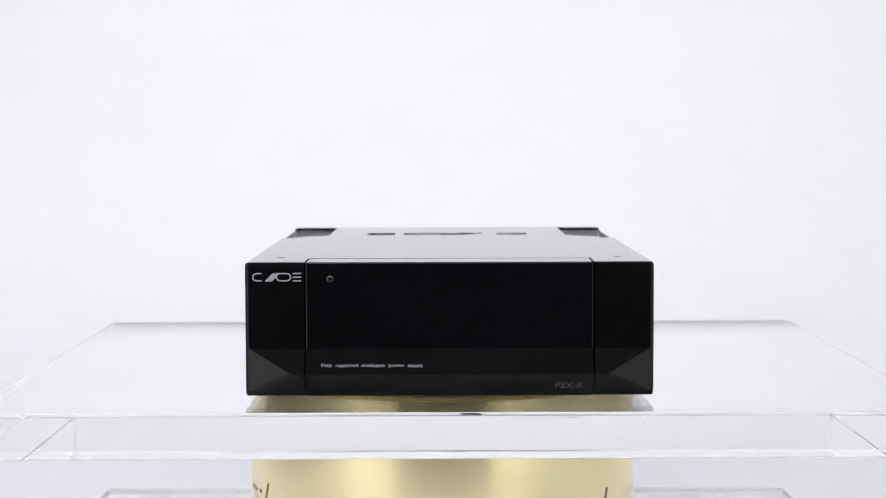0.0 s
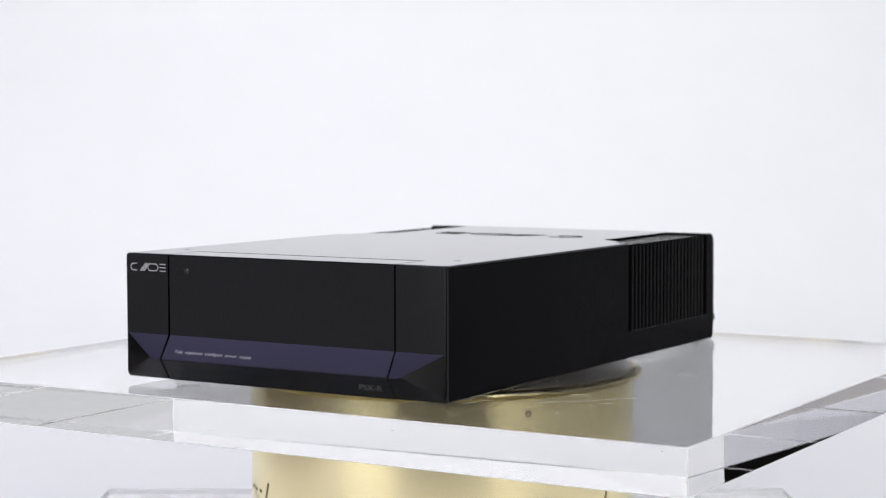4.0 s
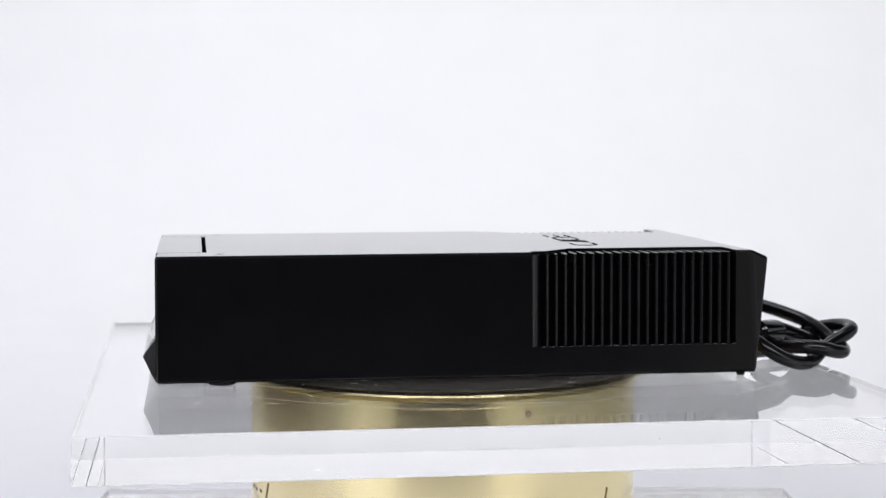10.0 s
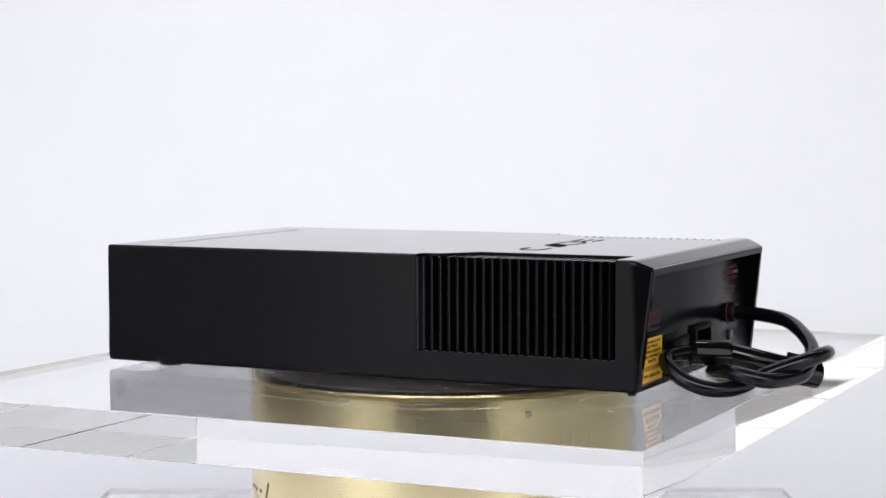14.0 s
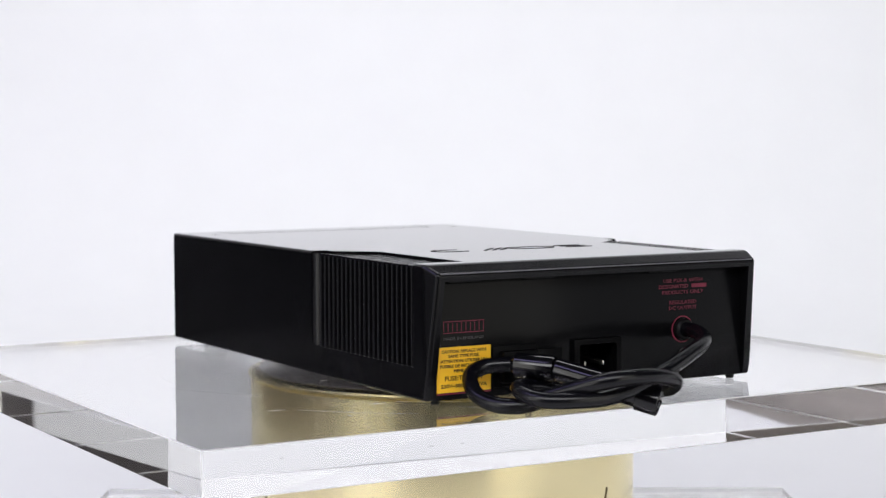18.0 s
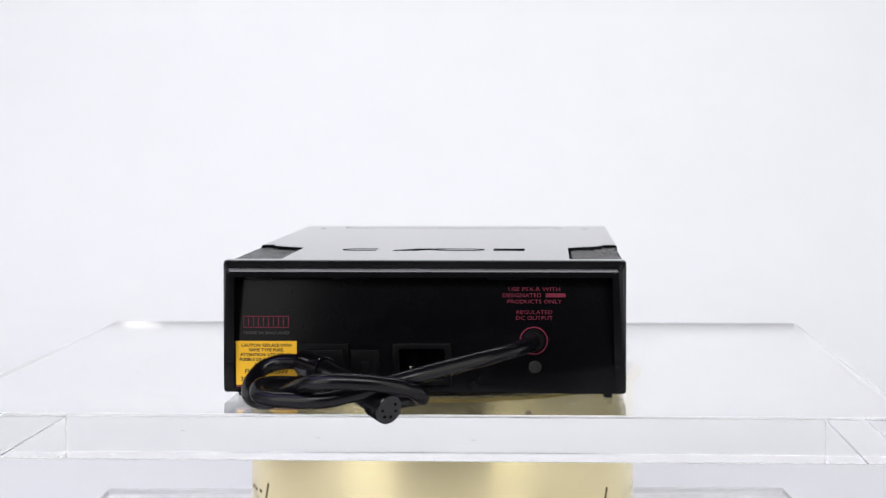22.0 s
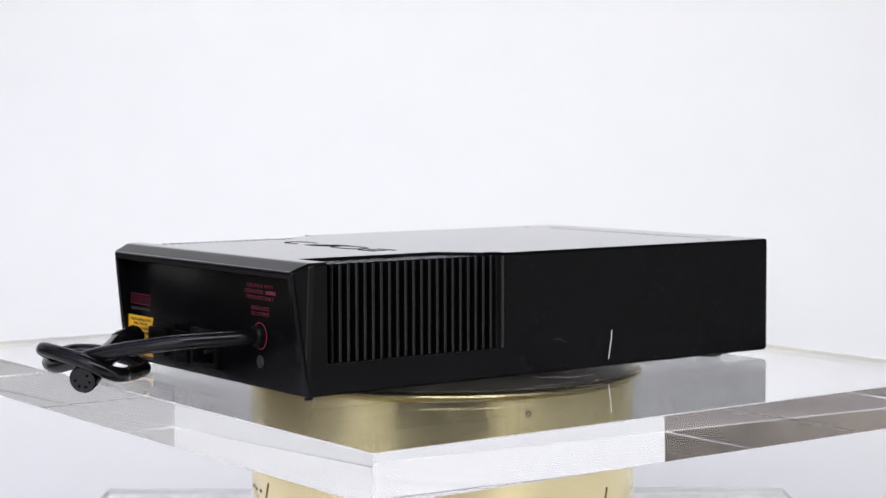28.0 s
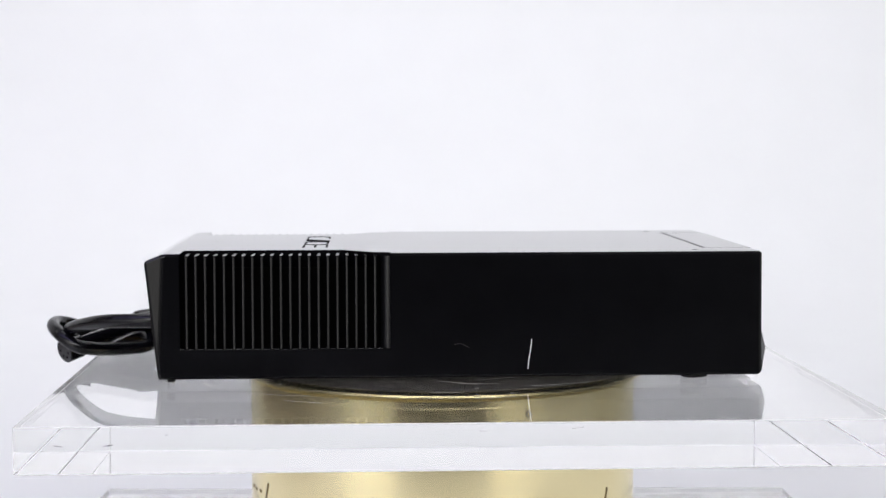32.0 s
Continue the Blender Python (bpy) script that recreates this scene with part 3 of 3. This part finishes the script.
    part("rear_writing", moved(written("MADE IN ENGLAND", 0.0016, 0.00006, "CENTER", 0.0245), Matrix.Translation((0.0847, face, 0.0342)) @ REAR_TURN), DIMPRINT, rear, "grey printed words")
    for text, z, w in (("USE PSX-R WITH", 0.0578, 0.0275), ("DESIGNATED         ", 0.0545, 0.0335), ("PRODUCTS ONLY", 0.0512, 0.0290), ("REGULATED", 0.0455, 0.0190), ("DC OUTPUT", 0.0424, 0.0195)):
        bm = written(text.strip(), 0.0021, 0.00006, "CENTER", w if "DESIG" not in text else 0.0205)
        shift = 0.0066 if "DESIG" in text else 0.0
        part("rear_writing", moved(bm, Matrix.Translation((-0.0592 + shift, face, z)) @ REAR_TURN), REDPRINT, rear, "crimson printed words")
    part("rear_writing", box(-0.0759, -0.0652, face, face + 0.0001, 0.0545, 0.0566), REDPRINT, rear, "crimson printed bar")
    # output ring, screw
    part("output_ring", moved(ring(0.0068, 0.0076, 0.0002), Matrix.Translation((-0.0589, face, 0.0313)) @ REAR_TURN), REDPRINT, rear, "crimson ring round the cable outlet")
    part("grommet", moved(turned([(0.0060, -0.001), (0.0060, 0.003), (0.0052, 0.0042)], 32), Matrix.Translation((-0.0589, face, 0.0313)) @ REAR_TURN), RUBBER, rear)
    part("screw", moved(turned([(0.0034, -0.001), (0.0034, 0.0006), (0.0028, 0.0011), (0.0012, 0.0012)], 24), Matrix.Translation((-0.0596, face, 0.0172)) @ REAR_TURN), SCREW, rear, "dull steel panel screw")
    # mains inlet
    inlet = part("mains_inlet", carved("mains_inlet", box(-0.0150, 0.0165, face - 0.001, face + 0.0030, 0.0075, 0.0300, 0.0008), [box(-0.0116, 0.0131, face - 0.01, face + 0.02, 0.0102, 0.0270, 0.0015)]), MODULE, rear, "black mains inlet with bright pins")
    for x, z in ((0.0068, 0.0160), (-0.0053, 0.0160)):
        part("pin", box(x - 0.0005, x + 0.0005, 0.1485, face - 0.0010, z - 0.0013, z + 0.0013, 0.0002), STEEL, inlet, "bright nickel pin")
    # fuse drawer and voltage selector
    fuse = part("fuse_drawer", box(0.0402, 0.0672, face - 0.001, face + 0.0012, 0.0075, 0.0294, 0.0004), MODULE, rear, "black moulded fuse holder")
    part("drawer_front", box(0.0425, 0.0635, face + 0.0011, face + 0.0062, 0.0100, 0.0268, 0.0008), MODULE, fuse)
    sel = part("voltage_selector", box(0.0235, 0.0392, face - 0.001, face + 0.0014, 0.0075, 0.0262, 0.0004), MODULE, rear, "black voltage selector")
    part("slider", box(0.0285, 0.0335, face + 0.0013, face + 0.0026, 0.0120, 0.0200, 0.0003), MODULE, sel)
    for x in (0.0385, -0.0440, 0.085):
        part("lid_clip", box(x - 0.010, x + 0.010, 0.1668, 0.1690, 0.0640, 0.0656, 0.0004), REAR_PAINT, rear)
    # feet
    for s in (-1, 1):
        for y, r in ((-0.1405, 0.0078), (0.1605, 0.0025)):
            part("foot", moved(turned([(r * 0.82, 0.0002), (r, 0.0009), (r, LOW + 0.0012)], 28), Matrix.Translation((s * 0.0930 if r > 0.005 else s * 0.0985, y, 0))), RUBBER, u, "black rubber foot")
    # lint on the flank
    hair = smooth_line([(-W - 0.0004, -0.0449, 0.0245), (-W - 0.0007, -0.0443, 0.0190), (-W - 0.0005, -0.0434, 0.0135), (-W - 0.0002, -0.0428, 0.0075)], 5)
    part("lint", tube(hair, 0.00028, 6), LINT, u, "white hair of lint stuck to the flank")
    hair = smooth_line([(-W - 0.0003, -0.0005, 0.0215), (-W - 0.0004, -0.0045, 0.0222), (-W - 0.0003, -0.0095, 0.0198)], 5)
    part("lint", tube(hair, 0.00014, 6), DIMPRINT, u, "faint grey hair of lint")
    cable(u)
    return u


CABLE_LINE = [
    (-0.0583, 0.1640, 0.0313), (-0.0570, 0.1820, 0.0312), (-0.0420, 0.2070, 0.0292), (-0.0120, 0.2265, 0.0235), (0.0120, 0.2365, 0.0178),
    (0.0420, 0.2400, 0.0102), (0.0640, 0.2360, 0.0092), (0.0785, 0.2275, 0.0098), (0.0800, 0.2125, 0.0130), (0.0670, 0.1980, 0.0118),
    (0.0490, 0.1900, 0.0085), (0.0355, 0.1900, 0.0056), (0.0270, 0.1985, 0.0050), (0.0130, 0.2130, 0.0060), (0.0005, 0.2215, 0.0080), (-0.0030, 0.2300, 0.0103),
    (0.0040, 0.2400, 0.0160), (0.0260, 0.2485, 0.0200), (0.0490, 0.2460, 0.0193), (0.0650, 0.2240, 0.0110), (0.0760, 0.2125, 0.0048),
    (0.0865, 0.2020, 0.0044), (0.0905, 0.1885, 0.0085), (0.0865, 0.1765, 0.0160), (0.0765, 0.1740, 0.0200), (0.0637, 0.1810, 0.0212)]
PLUG_A, PLUG_J, PLUG_T = (0.0637, 0.1810, 0.0212), (0.0489, 0.1985, 0.0195), (0.0120, 0.2396, 0.0050)


def cable(u):
    c = part("cable", tube(smooth_line(CABLE_LINE, 9), 0.0042, 20), CABLE, u, "thick black cable tied in a loose knot")
    a, j, t = Vector(PLUG_A), Vector(PLUG_J), Vector(PLUG_T)
    part("plug_boot", tube([a, a + (j - a) * 0.1, a + (j - a) * 0.9, j], [0.0045, 0.0068, 0.0072, 0.0068], 24), PLUG, c, "thick black strain relief")
    way = (t - j).normalized()
    barrel = part("plug_barrel", tube([j, j + way * 0.001, t - way * 0.012, t - way * 0.0115, t - way * 0.0005, t], [0.0058, 0.0064, 0.0066, 0.0078, 0.0078, 0.0074], 28), PLUG, c, "glossy black plug barrel")
    over = (Vector((0, 0, 1)) - way * way.z).normalized()
    catch = moved(box(-0.0022, 0.0022, -0.0035, 0.0035, -0.002, 0.0022, 0.0004), Matrix.Translation(j + (t - j) * 0.70 + over * 0.0068) @ way.to_track_quat("Y", "Z").to_matrix().to_4x4())
    part("catch", catch, PLASTIC, barrel, "small black catch on the barrel")
    side = way.orthogonal().normalized()
    up = way.cross(side)
    for k in range(5):
        q = radians(35 + k * 55)
        p = t + 0.0042 * (math.cos(q) * side + math.sin(q) * up)
        part("pin_hole", tube([p - way * 0.0005, p + way * 0.0002], 0.0008, 10), HOLLOW, barrel)


UNIT = power_supply()


# ---- the turning ----
START = {0.0: 0.35, 0.25: 0.35, 0.3: 0.2, 0.4: -0.6, 0.5: -1.45, 0.6: -2.45}


def turn_at(t):
    """Degrees: at rest at first, then a steady turn."""
    return START[t] if t in START else -8.4306 * (t - 0.2846)


def motions():
    times = [*START, 0.8, 1.0, 1.5] + [float(s) for s in range(2, 33)]
    spins = [(t, pose(0, 0, 0, 0, 0, turn_at(t))) for t in times]
    walk(SLAB, spins)
    walk(PLATE, spins)
    walk(UNIT, [(t, m @ pose(OFFSET, 0, 0, 0, 0, YAW)) for t, m in spins])


motions()
